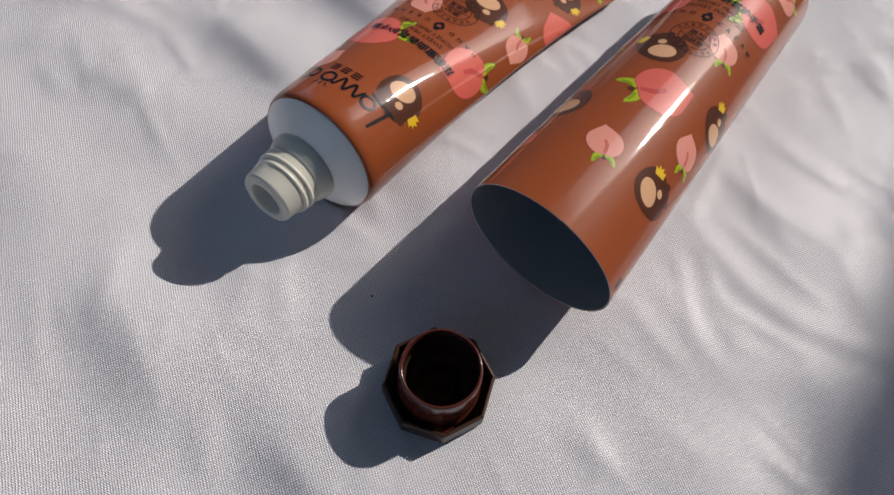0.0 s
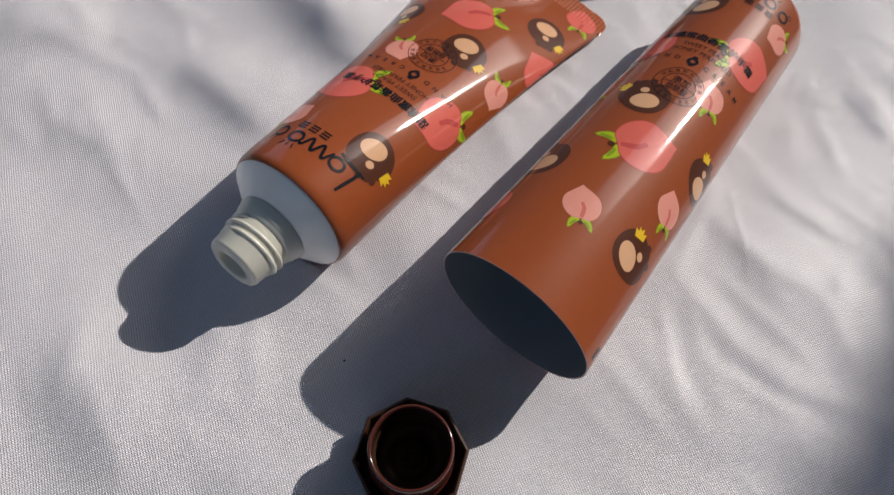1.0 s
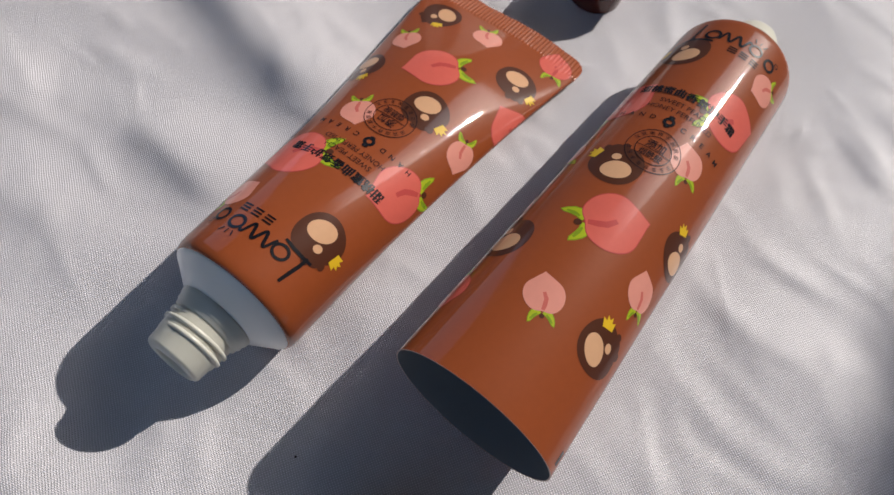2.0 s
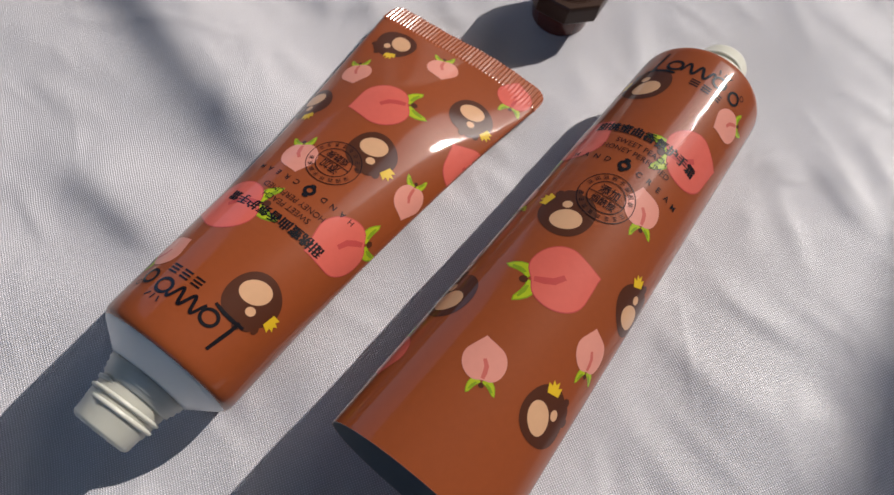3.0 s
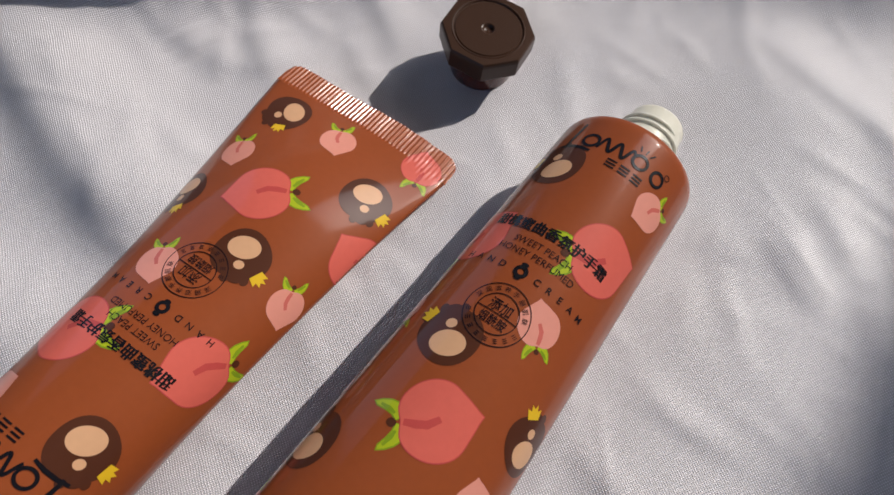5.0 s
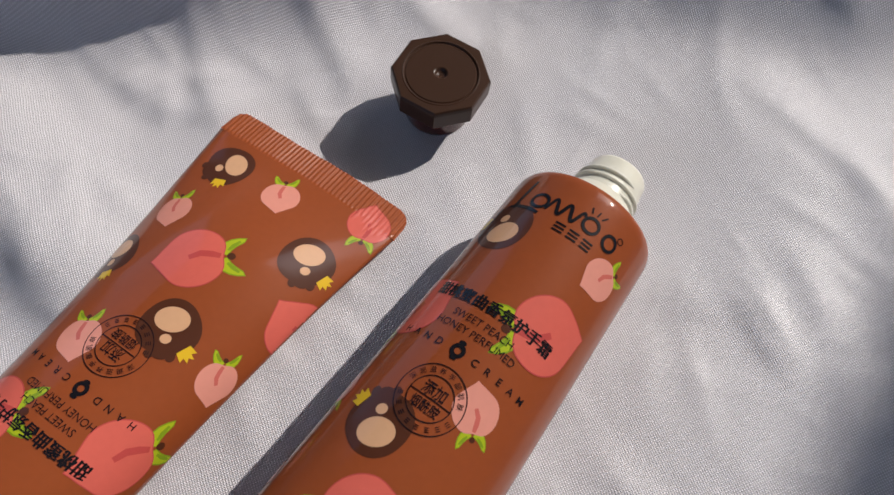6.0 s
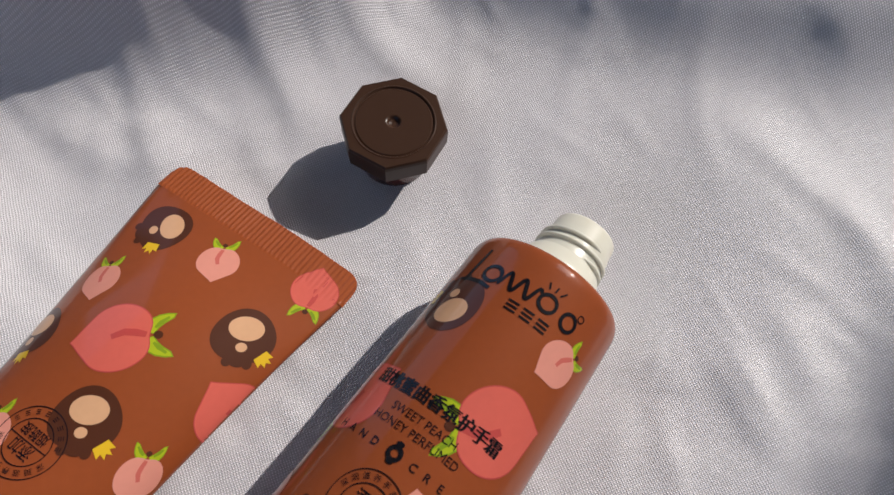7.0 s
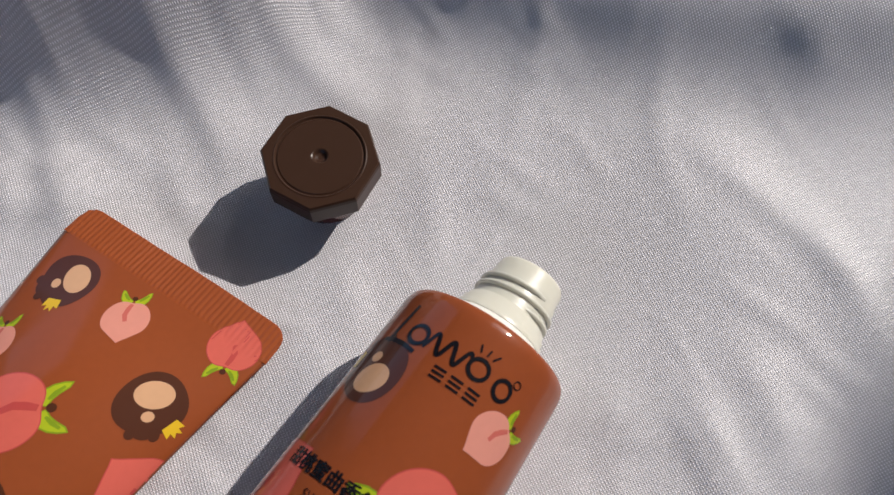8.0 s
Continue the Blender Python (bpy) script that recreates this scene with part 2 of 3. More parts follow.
FOLDS = [  # width, height, crest
    # beside the sealed tube
    (12.0, 8.0, [(-150, 122), (-122, 106), (-103, 91), (-86, 75), (-68, 58), (-50, 43), (-34, 30)], 30.0),
    (8.5, 3.6, [(-100, 26), (-88, 19), (-75, 12), (-60, 3)]), (2.0, 0.55, [(-109, 13), (-95, -1)]),
    (6.0, 1.3, [(-124, -4), (-113, -9), (-102, -12)]), (9.0, 2.6, [(-158, 24), (-140, 26), (-122, 32)]),
    (11.0, 3.4, [(-102, -28), (-95, -52), (-87, -72), (-74, -86), (-56, -99)]), (7.0, 1.25, [(-65, -58), (-58, -68), (-58, -80)]),
    # beside the open tube's cut end
    (2.9, 0.50, [(48, -12), (58, -23), (68, -34), (80, -43), (92, -47)]), (2.6, 0.29, [(45, -19), (56, -26), (67, -36), (78, -43)]),
    (2.7, 0.40, [(30, -42), (36, -48), (45, -57), (53, -63)]), (3.6, 0.50, [(80, -40), (92, -45), (107, -47), (122, -46)]),
    (12.6, 1.49, [(70, -54), (85, -52), (105, -50), (130, -50)]), (4.1, 0.37, [(58, -46), (71, -54), (84, -61)]),
    (4.0, 0.50, [(66, 0), (78, -9), (92, -16)]), (3.0, 0.40, [(72, 18), (88, 12), (100, 5)]), (2.6, 0.31, [(70, 26), (79, 19), (86, 11), (99, 6)]),
    # beside the open tube's neck
    (3.5, 0.9, [(107, 66), (112, 59), (116, 51), (121, 44)]), (4.3, 0.85, [(122, 78), (127, 68), (131, 56)]), (4.0, 0.7, [(96, 66), (99, 60), (100, 53)]),
    (9.0, 1.7, [(150, 94), (150, 78), (150, 58), (146, 40)]), (7.0, 1.2, [(136, 52), (137, 40), (136, 28)]), (5.5, 0.5, [(88, 63), (98, 60)]),
    (4.0, 0.75, [(112, 126), (126, 115), (138, 104), (150, 92)]),
    # behind the crimped tail and the standing cap
    (5.0, 1.96, [(-38, 110), (-33, 101), (-26, 92)]), (6.0, 1.7, [(-66, 108), (-52, 100), (-36, 93)]), (5.0, 1.12, [(-57, 103), (-50, 95)]),
    (5.0, 1.8, [(-18, 148), (-10, 135), (-2, 122), (8, 106)]), (5.0, 1.1, [(-10, 112), (-3, 99), (4, 92)]),
    (4.0, 0.9, [(6, 152), (18, 139), (29, 131), (41, 126)]),
    # the high far folds
    (17.0, 40.0, [(-260, 108), (-116, 124), (-62, 135), (-40, 140), (-17, 151), (0, 160), (10, 166), (22, 174)], 30.0),
    (20.0, 17.0, [(-240, 118), (-110, 134), (-62, 146), (-30, 160)], 50.0),
    (17.5, 17.5, [(24, 184), (40, 176), (60, 170), (98, 164), (140, 162), (190, 165), (260, 170)], 10.0),
]


def under(tube, X, Y, reach):
    """How high the underside of a lying tube is above each point, far from it very high."""
    ax, p0 = tube.axis, tube.p0
    n = math.hypot(ax.x, ax.y)
    v = ((X - p0.x) * ax.x + (Y - p0.y) * ax.y) / n
    w = ((X - p0.x) * -ax.y + (Y - p0.y) * ax.x) / n
    s = np.clip(v / tube.length, 0, 1)
    if isinstance(tube, Sealed):
        wide, high = R * (1 + 0.57 * s), R * (1 - s) + 0.5
        mid = p0.z + ax.z * v + tube.sag * 4 * s * (1 - s) - 3.35 * s ** 5 * (np.minimum(w, 0) / 27) ** 2
    else:
        wide, high = R + (tube.wide - R) * s, R + (tube.high - R) * s
        mid = p0.z + ax.z * v
    low = mid - high * np.sqrt(np.clip(1 - (w / wide) ** 2, 0, 1)) - 0.25
    outside = np.maximum(np.abs(w) - wide, 0) + np.maximum(-v, 0) + np.maximum(v - tube.length - reach, 0)
    return low + 3.0 * outside


def cloth_height(X, Y):
    z = np.zeros_like(X) - 0.5
    for f in FOLDS:
        z = z + ridge(X, Y, *f)
    far = np.clip((np.hypot(X - 20, Y - 50) - 260) / 240, 0, 1)
    z = z - 13.0 * far * far * (3 - 2 * far)      # down to the floor
    for depth, x, y, rx, ry in ((1.6, 30, 112, 46, 32), (3.5, 6, 96, 18, 14), (4.0, 72, 72, 34, 34), (3.0, -50, -35, 24, 24), (5.2, -80, -48, 22, 20), (-2.4, -30, -96, 15, 13)):
        z = z - depth * np.exp(-(((X - x) / rx) ** 2 + ((Y - y) / ry) ** 2))
    rng = np.random.default_rng(4)
    calm = 1.0                   # weight of the tubes and caps keeps the cloth smoother under them
    for x, y, r in ((-19, -88, 27), (19, 101, 27), (-72, -42, 26), (-38, -52, 26), (-30, 15, 26), (38, 10, 26), (75, 152, 42)):
        calm = calm * (1 - 0.85 * np.exp(-(np.hypot(X - x, Y - y) / r) ** 4))
    for _ in range(70):          # small irregular swells, mostly across the light
        k = rng.uniform(0.05, 0.20)
        th, ph = rng.normal(0.85, 0.6), rng.uniform(0, 2 * np.pi)
        z = z + calm * (0.0078 + 0.0042 * np.clip((30 - X) / 80, 0, 1)) / k * np.sin(k * (X * np.cos(th) + Y * np.sin(th)) + ph + 0.8 * np.sin(0.02 * X + 3 * ph) * np.sin(0.025 * Y + 5 * ph))
    sx, sy = math.cos(radians(SUN_AZ)), math.sin(radians(SUN_AZ))
    for _ in range(300):         # small random creases, mostly across the light
        x, y, length = rng.uniform(-150, 190), rng.uniform(-110, 190), rng.uniform(8, 26)
        turn = math.atan2(sx, -sy) + rng.normal(0, 0.45)
        w, h = rng.uniform(1.2, 4.5), rng.uniform(0.05, 0.18)
        dx, dy = math.cos(turn), math.sin(turn)
        near = np.hypot(X - x, Y - y) < length + 4 * w
        u, v = (X[near] - x) * dx + (Y[near] - y) * dy, (X[near] - x) * -dy + (Y[near] - y) * dx
        z[near] += h * w * np.exp(-(v / w) ** 2) * np.clip(1 - (u / length) ** 2, 0, 1) ** 2
    soft = 1.2
    for tube, reach in ((TUBE_A, 7.0), (TUBE_B, 0.0)):
        low = under(tube, X, Y, reach)
        z = -soft * np.log(np.exp(-np.clip(z / soft, -40, 40)) + np.exp(-np.clip(low / soft, -40, 40)))
    return z


def cloth():
    n, reach, fine = 480, 650.0, 190.0
    t = np.linspace(-1, 1, n)
    g = fine * t + (reach - fine) * t ** 9
    X, Y = np.meshgrid(g + 10, g + 30)
    Z = cloth_height(X, Y)
    verts = np.stack([X, Y, Z], -1).reshape(-1, 3) * MM
    i = np.arange(n * n).reshape(n, n)
    quads = np.stack([i[:-1, :-1], i[:-1, 1:], i[1:, 1:], i[1:, :-1]], -1).reshape(-1, 4)
    me = bpy.data.meshes.new("cloth")
    me.from_pydata(verts.tolist(), [], quads.tolist())
    me.polygons.foreach_set("use_smooth", [True] * len(me.polygons))
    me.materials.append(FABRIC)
    return tagged(new("cloth", me), "white satin-weave cloth spread out with soft creases", "cloth", kind="structure")


cloth()


# ---- tubes ----
def ring_points(tube, v, off=0.0, n=120):
    return [tube.point(R * (-math.pi + 2 * math.pi * i / n), v, off) for i in range(n)]


def turned(tube, profile, n=72):
    """A body turned round the tube's axis; profile: (distance out from the shoulder, radius)."""
    return [[tube.at(r * math.sin(2 * math.pi * i / n) + tube.lean[0] * d, r * math.cos(2 * math.pi * i / n) + tube.lean[1] * d, -d) for i in range(n)] for d, r in profile]


SHOULDER = [(-0.5, 16.6), (0.0, 16.5), (0.5, 16.1), (4.4, 10.4), (4.8, 9.8), (4.9, 9.4)]
NECK = [(4.9, 9.7), (6.0, 9.6), (6.2, 9.2), (7.4, 9.15), (7.6, 8.7), (8.6, 8.6), (8.8, 8.1), (9.2, 8.0), (14.6, 7.65), (15.0, 7.4),
        (17.9, 7.15), (18.5, 6.8), (18.85, 6.1), (18.9, 4.7), (18.4, 4.4), (8.0, 4.2)]


def neck(tube, thing):
    bm = bmesh.new()
    loft(bm, turned(tube, [(d - tube.recess * min(1, max(0, d)), r) for d, r in SHOULDER]))
    part("shoulder", bm, PLASTIC_SHOULDER, thing, "white plastic sloping shoulder")
    bm = bmesh.new()
    rings = loft(bm, turned(tube, [(d - tube.recess, r) for d, r in NECK]))
    bm.faces.new(rings[-1])
    part("neck", bm, PLASTIC_WHITE, thing, "ivory plastic screw neck")
    bm = bmesh.new()
    steps, turns = 150, 2.1
    rings = []
    for i in range(steps + 1):
        w = 2 * math.pi * turns * i / steps
        d = 9.6 - tube.recess + 2.0 * turns * i / steps
        h = (0.95 - 0.25 * i / steps) * min(1, i / 6, (steps - i) / 6)
        rings.append([tube.at(r * math.sin(w) + tube.lean[0] * d, r * math.cos(w) + tube.lean[1] * d, -(d + o)) for o, r in ((-0.85, 7.2), (-0.3, 7.6 + h), (0.3, 7.55 + h), (0.85, 7.1))])
    loft(bm, rings, closed=False)
    part("thread", bm, PLASTIC_WHITE, thing)


def sealed_tube():
    thing = tagged(empty("hand_cream_tube", -50, -29, -4), "brown peach-printed hand cream tube, crimped shut, uncapped neck", "tube")
    bm = bmesh.new()
    vs = [0, 0.1, 0.3, 0.6, 1.0, 1.5, 2.2, 3.0] + [3.0 + (TUBE_A.length - 3.0) * i / 48 for i in range(1, 49)]
    loft(bm, [ring_points(TUBE_A, v) for v in vs])
    part("body", bm, INK_BROWN, thing)
    neck(TUBE_A, thing)
    bm = bmesh.new()                                   # crimp with fine ribs and rounded corners
    half, deep, n = R * math.pi / 2, 8.0, 276
    rings = {1: [], -1: []}
    for i in range(n + 1):
        x = -half + 2 * half * i / n
        edge = half - abs(x)
        end = deep - (3.6 - math.sqrt(max(0.0, 3.6 ** 2 - (3.6 - edge) ** 2)) if edge < 3.6 else 0)
        for side in (1, -1):
            row = []
            for v, lift in ((0.0, 0.0), (0.5, 0.3), (0.9, 1.0), (0.96, 1.0), (end * 0.5 + 0.6, 1.0), (max(end - 0.16, 1.0), 1.0), (max(end - 0.10, 1.01), 1.0), (max(end, 1.02), 0.2)):
                row.append(TUBE_A.crimp(x, v, side, -0.3 if lift == 0.2 else 0.0, lift))
            rings[side].append(row)
    for side in (1, -1):
        loft(bm, rings[side], closed=False)
    part("crimp", bm, INK_CRIMP, thing, "ribbed brown crimped tail seal")
    return thing


def open_tube():
    thing = tagged(empty("hand_cream_tube", 38, 10, -4), "empty brown peach-printed cream tube with open cut tail and bare neck", "tube")
    bm = bmesh.new()
    L = TUBE_B.length
    vs = [0, 0.1, 0.3, 0.6, 1.0, 1.5, 2.2, 3.0] + [3.0 + (L - 3.0) * i / 40 for i in range(1, 41)]
    loft(bm, [ring_points(TUBE_B, v) for v in vs])
    part("body", bm, INK_BROWN, thing)
    bm = bmesh.new()
    loft(bm, [ring_points(TUBE_B, L - 0.02), ring_points(TUBE_B, L + 0.03, -0.12), ring_points(TUBE_B, L, -0.35)])
    part("cut_edge", bm, EDGE, thing, "pale cut edge of the tube wall")
    bm = bmesh.new()
    rings = loft(bm, [ring_points(TUBE_B, L - d, -0.35) for d in (0.0, 10, 30, 60, 90, 120, L - 1)])
    bm.faces.new(rings[-1])
    part("lining", bm, LINER, thing, "dark grey inner lining")
    neck(TUBE_B, thing)
    return thing


tube_sealed, tube_open = sealed_tube(), open_tube()


# ---- caps ----
def cap(x, y, z, turn, flipped, tilt, label):
    """Octagonal screw cap, 16 high from the rim of its collar to its flat top."""
    thing = tagged(empty("screw_cap", x, y, z), label, "cap", group="screw caps of the tubes")
    face = Matrix.Rotation(radians(tilt[0]), 3, "X") @ Matrix.Rotation(radians(tilt[1]), 3, "Y")
    if flipped:
        face = face @ Matrix.Rotation(math.pi, 3, "X")
    low = -16.0 if flipped else 0.0
    o = Vector((x, y, z))

    def oct_ring(r, h):
        return [o + face @ Vector((r * math.cos(turn + math.pi / 4 * i), r * math.sin(turn + math.pi / 4 * i), h + low)) for i in range(8)]

    def round_ring(r, h, n=64):
        return [o + face @ Vector((r * math.cos(2 * math.pi * i / n), r * math.sin(2 * math.pi * i / n), h + low)) for i in range(n)]

    bm = bmesh.new()
    rings = loft(bm, [oct_ring(r, h) for r, h in ((12.1, 14.0), (12.1, 9.4), (12.35, 9.1), (12.7, 9.2), (13.0, 9.7), (13.05, 14.6), (12.9, 15.4), (12.55, 15.85))])
    bmesh.ops.recalc_face_normals(bm, faces=bm.faces)
    part("shell", bm, PLASTIC_BROWN, thing, smooth=False)
    bm = bmesh.new()
    top = loft(bm, [round_ring(r, h) for r, h in ((10.1, 15.87), (9.9, 16.0), (9.7, 15.95), (9.5, 15.62), (9.25, 15.58), (9.0, 15.8), (1.9, 15.8), (1.6, 15.65), (1.1, 15.1), (0.5, 14.9))])
    bm.faces.new(top[-1])
    oc = [bm.verts.new(p) for p in oct_ring(12.55, 15.85)]
    loop = top[0]
    for i in range(8):                                 # flat land between the octagon and the round groove
        k = int(round((turn + math.pi / 4 * i) / (2 * math.pi) * 64)) % 64
        for j in range(-4, 4):
            bm.faces.new((oc[i], loop[(k + j) % 64], loop[(k + j + 1) % 64]))
        bm.faces.new((oc[i], loop[(k + 4) % 64], oc[(i + 1) % 8]))
    bmesh.ops.recalc_face_normals(bm, faces=bm.faces)
    part("top", bm, PLASTIC_BROWN, thing, "round recessed disc with a centre dimple", smooth=False)
    bm = bmesh.new()
    rings = loft(bm, [round_ring(r, h) for r, h in ((11.8, 14.0), (9.8, 14.0), (9.5, 8.0), (9.1, 0.9), (9.0, 0.3), (8.8, 0.0), (8.5, 0.0), (8.35, 0.3), (8.25, 1.2))])
    bmesh.ops.recalc_face_normals(bm, faces=bm.faces)
    part("collar", bm, PLASTIC_COLLAR, thing, "round reddish-brown inner collar")
    bm = bmesh.new()
    inner = [(8.25, 1.2), (8.2, 5.0)]
    for i in range(4):                                 # screw thread inside
        inner += [(8.2, 5.0 + 2.0 * i), (7.7, 5.6 + 2.0 * i), (7.7, 5.9 + 2.0 * i), (8.2, 6.5 + 2.0 * i)]
    inner += [(8.3, 14.2), (4.2, 14.3), (4.0, 13.9), (3.6, 13.9), (3.4, 14.3), (2.3, 14.3), (2.2, 13.0), (1.5, 12.9), (1.4, 13.8)]
    rings = loft(bm, [round_ring(r, h) for r, h in inner])
    bm.faces.new(rings[-1])
    bmesh.ops.recalc_face_normals(bm, faces=bm.faces)
    part("bore", bm, PLASTIC_BROWN, thing, "threaded bore with a raised sealing ring")
    return thing


def crumb(x, y, r, label):
    bm = bmesh.new()
    bmesh.ops.create_icosphere(bm, subdivisions=2, radius=r)
    for w in bm.verts:
        w.co *= 1 + 0.35 * noise.noise(w.co * 3 + Vector((x, y, 0)))
        w.co.z *= 0.55
    z = float(cloth_height(np.array([[x]]), np.array([[y]]))[0, 0])
    bmesh.ops.translate(bm, vec=(x, y, z + 0.3 * r), verts=bm.verts)
    return tagged(part("crumb", bm, SPECK), label, "crumb")


cap(-9.1, -78.7, -0.3, -0.267, True, (2, -2), "dark brown octagonal screw cap lying open side up")
crumb(-29.6, -58.4, 0.3, "tiny dark crumb lying on the white cloth")
cap(28.9, 107.2, -2.9, 0.015, False, (0.5, 4.0), "dark brown octagonal screw cap standing on its collar")


# ---- the room round it: unseen plain walls with a wide window opening, others added for fill ----
def slab(name, corners, label):
    """Boxes (x0, y0, z0, x1, y1, z1) in millimetres, in the room's own axes, turned to face the opening."""
    bm = bmesh.new()
    turn = Matrix.Rotation(radians(-26), 4, "Z")
    for x0, y0, z0, x1, y1, z1, *lean in corners:      # lean: how far the box's low-x side moves over from foot to head
        made = bmesh.ops.create_cube(bm, size=1.0)["verts"]
        for w in made:
            if lean and w.co.x < 0 and w.co.z > 0:
                w.co.x += lean[0] / (x1 - x0)
            w.co = turn @ Vector(((x0 + x1) / 2 + w.co.x * (x1 - x0), (y0 + y1) / 2 + w.co.y * (y1 - y0), (z0 + z1) / 2 + w.co.z * (z1 - z0)))
    return tagged(part(name, bm, FLOOR if name == "floor" else OUTSIDE if name == "ground" else PAINT, smooth=False), label, kind="structure")


FLOOR_Z = -14.2
slab("floor", [(-1800, -2200, FLOOR_Z - 100, 1900, 1550, FLOOR_Z)], "plain floor under the cloth")
slab("ceiling", [(-1800, -2200, 2450, 1900, 1430, 2550)], "plain painted ceiling")
# the jamb's slant is added so that shade falls across the cloth's right edge
slab("wall_north", [(-1800, 1430, FLOOR_Z, 40, 1550, 2550), (700, 1430, FLOOR_Z, 1900, 1550, 1050), (700, 1430, 1050, 1900, 1550, 1290, 151), (851, 1430, 1290, 1900, 1550, 2550), (40, 1430, 1900, 851, 1550, 2550), (40, 1430, FLOOR_Z, 700, 1550, 760)], "unseen painted wall with a wide window opening, one jamb slanted for shade")
# south and west openings are added to bring in fill light and reflections
slab("wall_south", [(-1800, -2320, FLOOR_Z, -1300, -2200, 2550), (900, -2320, FLOOR_Z, 1900, -2200, 2550), (-1300, -2320, FLOOR_Z, 900, -2200, 450), (-1300, -2320, 2150, 900, -2200, 2550)], "unseen painted wall with an opening added for fill light")
slab("wall_west", [(-1920, -2320, FLOOR_Z, -1800, 350, 2550), (-1920, 1400, FLOOR_Z, -1800, 1550, 2550), (-1920, 350, FLOOR_Z, -1800, 1400, 400), (-1920, 350, 2100, -1800, 1400, 2550)], "unseen painted wall with an opening added for fill light")
slab("wall_east", [(1900, -2320, FLOOR_Z, 2020, 1550, 2550)], "plain painted wall")
slab("ground", [(-200000, -300000, -700, 200000, 300000, -400)], "open ground outside")


# ---- print on the tubes ----
class Flat:
    """Flat shapes in print coordinates, wrapped onto a tube as thin layers of ink. Layers lie at different heights in z."""

    def __init__(self):
        self.bm, self.mats = bmesh.new(), []

    def slot(self, m):
        if m not in self.mats:
            self.mats.append(m)
        return self.mats.index(m)

    def poly(self, pts, m, lift=0):
        f = self.bm.faces.new([self.bm.verts.new((x, y, 0.016 * lift)) for x, y in pts])
        f.material_index = self.slot(m)
        return self

    def blob(self, x, y, rx, ry, m, lift=0, turn=0.0, n=36, wobble=None):
        c, s = math.cos(turn), math.sin(turn)
        pts = []
        for i in range(n):
            a_ = 2 * math.pi * i / n
            k = wobble(a_) if wobble else 1.0
            px, py = rx * k * math.cos(a_), ry * k * math.sin(a_)
            pts.append((x + c * px - s * py, y + s * px + c * py))
        return self.poly(pts, m, lift)

    def stroke(self, pts, width, m, lift=0, taper=0.6):
        """A brush stroke along a line of points."""
        left, right = [], []
        n = len(pts) - 1
        for i, (x, y) in enumerate(pts):
            (x0, y0), (x1, y1) = pts[max(i - 1, 0)], pts[min(i + 1, n)]
            d = math.hypot(x1 - x0, y1 - y0)
            w = width / 2 * (1 - (1 - taper) * abs(2 * i / n - 1) ** 2)
            nx, ny = -(y1 - y0) / d * w, (x1 - x0) / d * w
            left.append((x + nx, y + ny))
            right.append((x - nx, y - ny))
        for i in range(n):
            self.poly([left[i], left[i + 1], right[i + 1], right[i]], m, lift)
        return self

    def ring(self, x, y, r, width, m, lift=0, n=72):
        for i in range(n):
            q = [2 * math.pi * (i + j) / n for j in (0, 1)]
            self.poly([(x + k * math.cos(b), y + k * math.sin(b)) for k, b in ((r, q[0]), (r, q[1]), (r - width, q[1]), (r - width, q[0]))], m, lift)
        return self

    def text(self, body, x, y, height, m, lift=0, width=None, align="CENTER", turn=0.0, bold=0.0):
        """Letters whose capitals are so many millimetres high, their foot on (x, y) with the neck up; squeezed to a width where one is given."""
        cu = bpy.data.curves.new("letters", "FONT")
        cu.body, cu.align_x, cu.size, cu.resolution_u, cu.offset = body, align, height / 0.70, 3, bold
        tmp = new("letters", cu)
        bpy.context.view_layer.update()
        me = bpy.data.meshes.new_from_object(tmp.evaluated_get(bpy.context.evaluated_depsgraph_get()))
        xs = [w.co.x for w in me.vertices] or [0, 1]
        k = width / (max(xs) - min(xs)) if width else 1.0
        c, s = math.cos(turn), math.sin(turn)
        vs = [self.bm.verts.new((x + c * k * w.co.x + s * w.co.y, y + s * k * w.co.x - c * w.co.y, 0.016 * lift)) for w in me.vertices]
        for p in me.polygons:
            f = self.bm.faces.new([vs[i] for i in reversed(p.vertices)])
            f.material_index = self.slot(m)
        bpy.data.objects.remove(tmp)
        bpy.data.curves.remove(cu)
        bpy.data.meshes.remove(me)
        return self

    def wrap(self, name, tube, shift, thing, label=""):
        """shift: (u, v) added to the print's coordinates."""
        bm = self.bm
        bmesh.ops.triangulate(bm, faces=[f for f in bm.faces if len(f.verts) > 4])
        us = [w.co.x for w in bm.verts]
        step = 0.3 if max(w.co.y for w in bm.verts) + shift[1] > tube.length else 1.0      # finer over the crimp's ribs
        for cut in np.arange(math.ceil(min(us)), max(us), step):
            bmesh.ops.bisect_plane(bm, geom=bm.verts[:] + bm.edges[:] + bm.faces[:], plane_co=(cut, 0, 0), plane_no=(1, 0, 0), dist=1e-5)
        vs_ = [w.co.y for w in bm.verts]
        for cut in range(3 * math.ceil(min(vs_) / 3), math.floor(max(vs_)) + 1, 3):
            bmesh.ops.bisect_plane(bm, geom=bm.verts[:] + bm.edges[:] + bm.faces[:], plane_co=(0, cut, 0), plane_no=(0, 1, 0), dist=1e-5)
        for w in bm.verts:
            w.co = tube.point(w.co.x + shift[0], w.co.y + shift[1], 0.03 + w.co.z)
        bmesh.ops.recalc_face_normals(bm, faces=bm.faces)
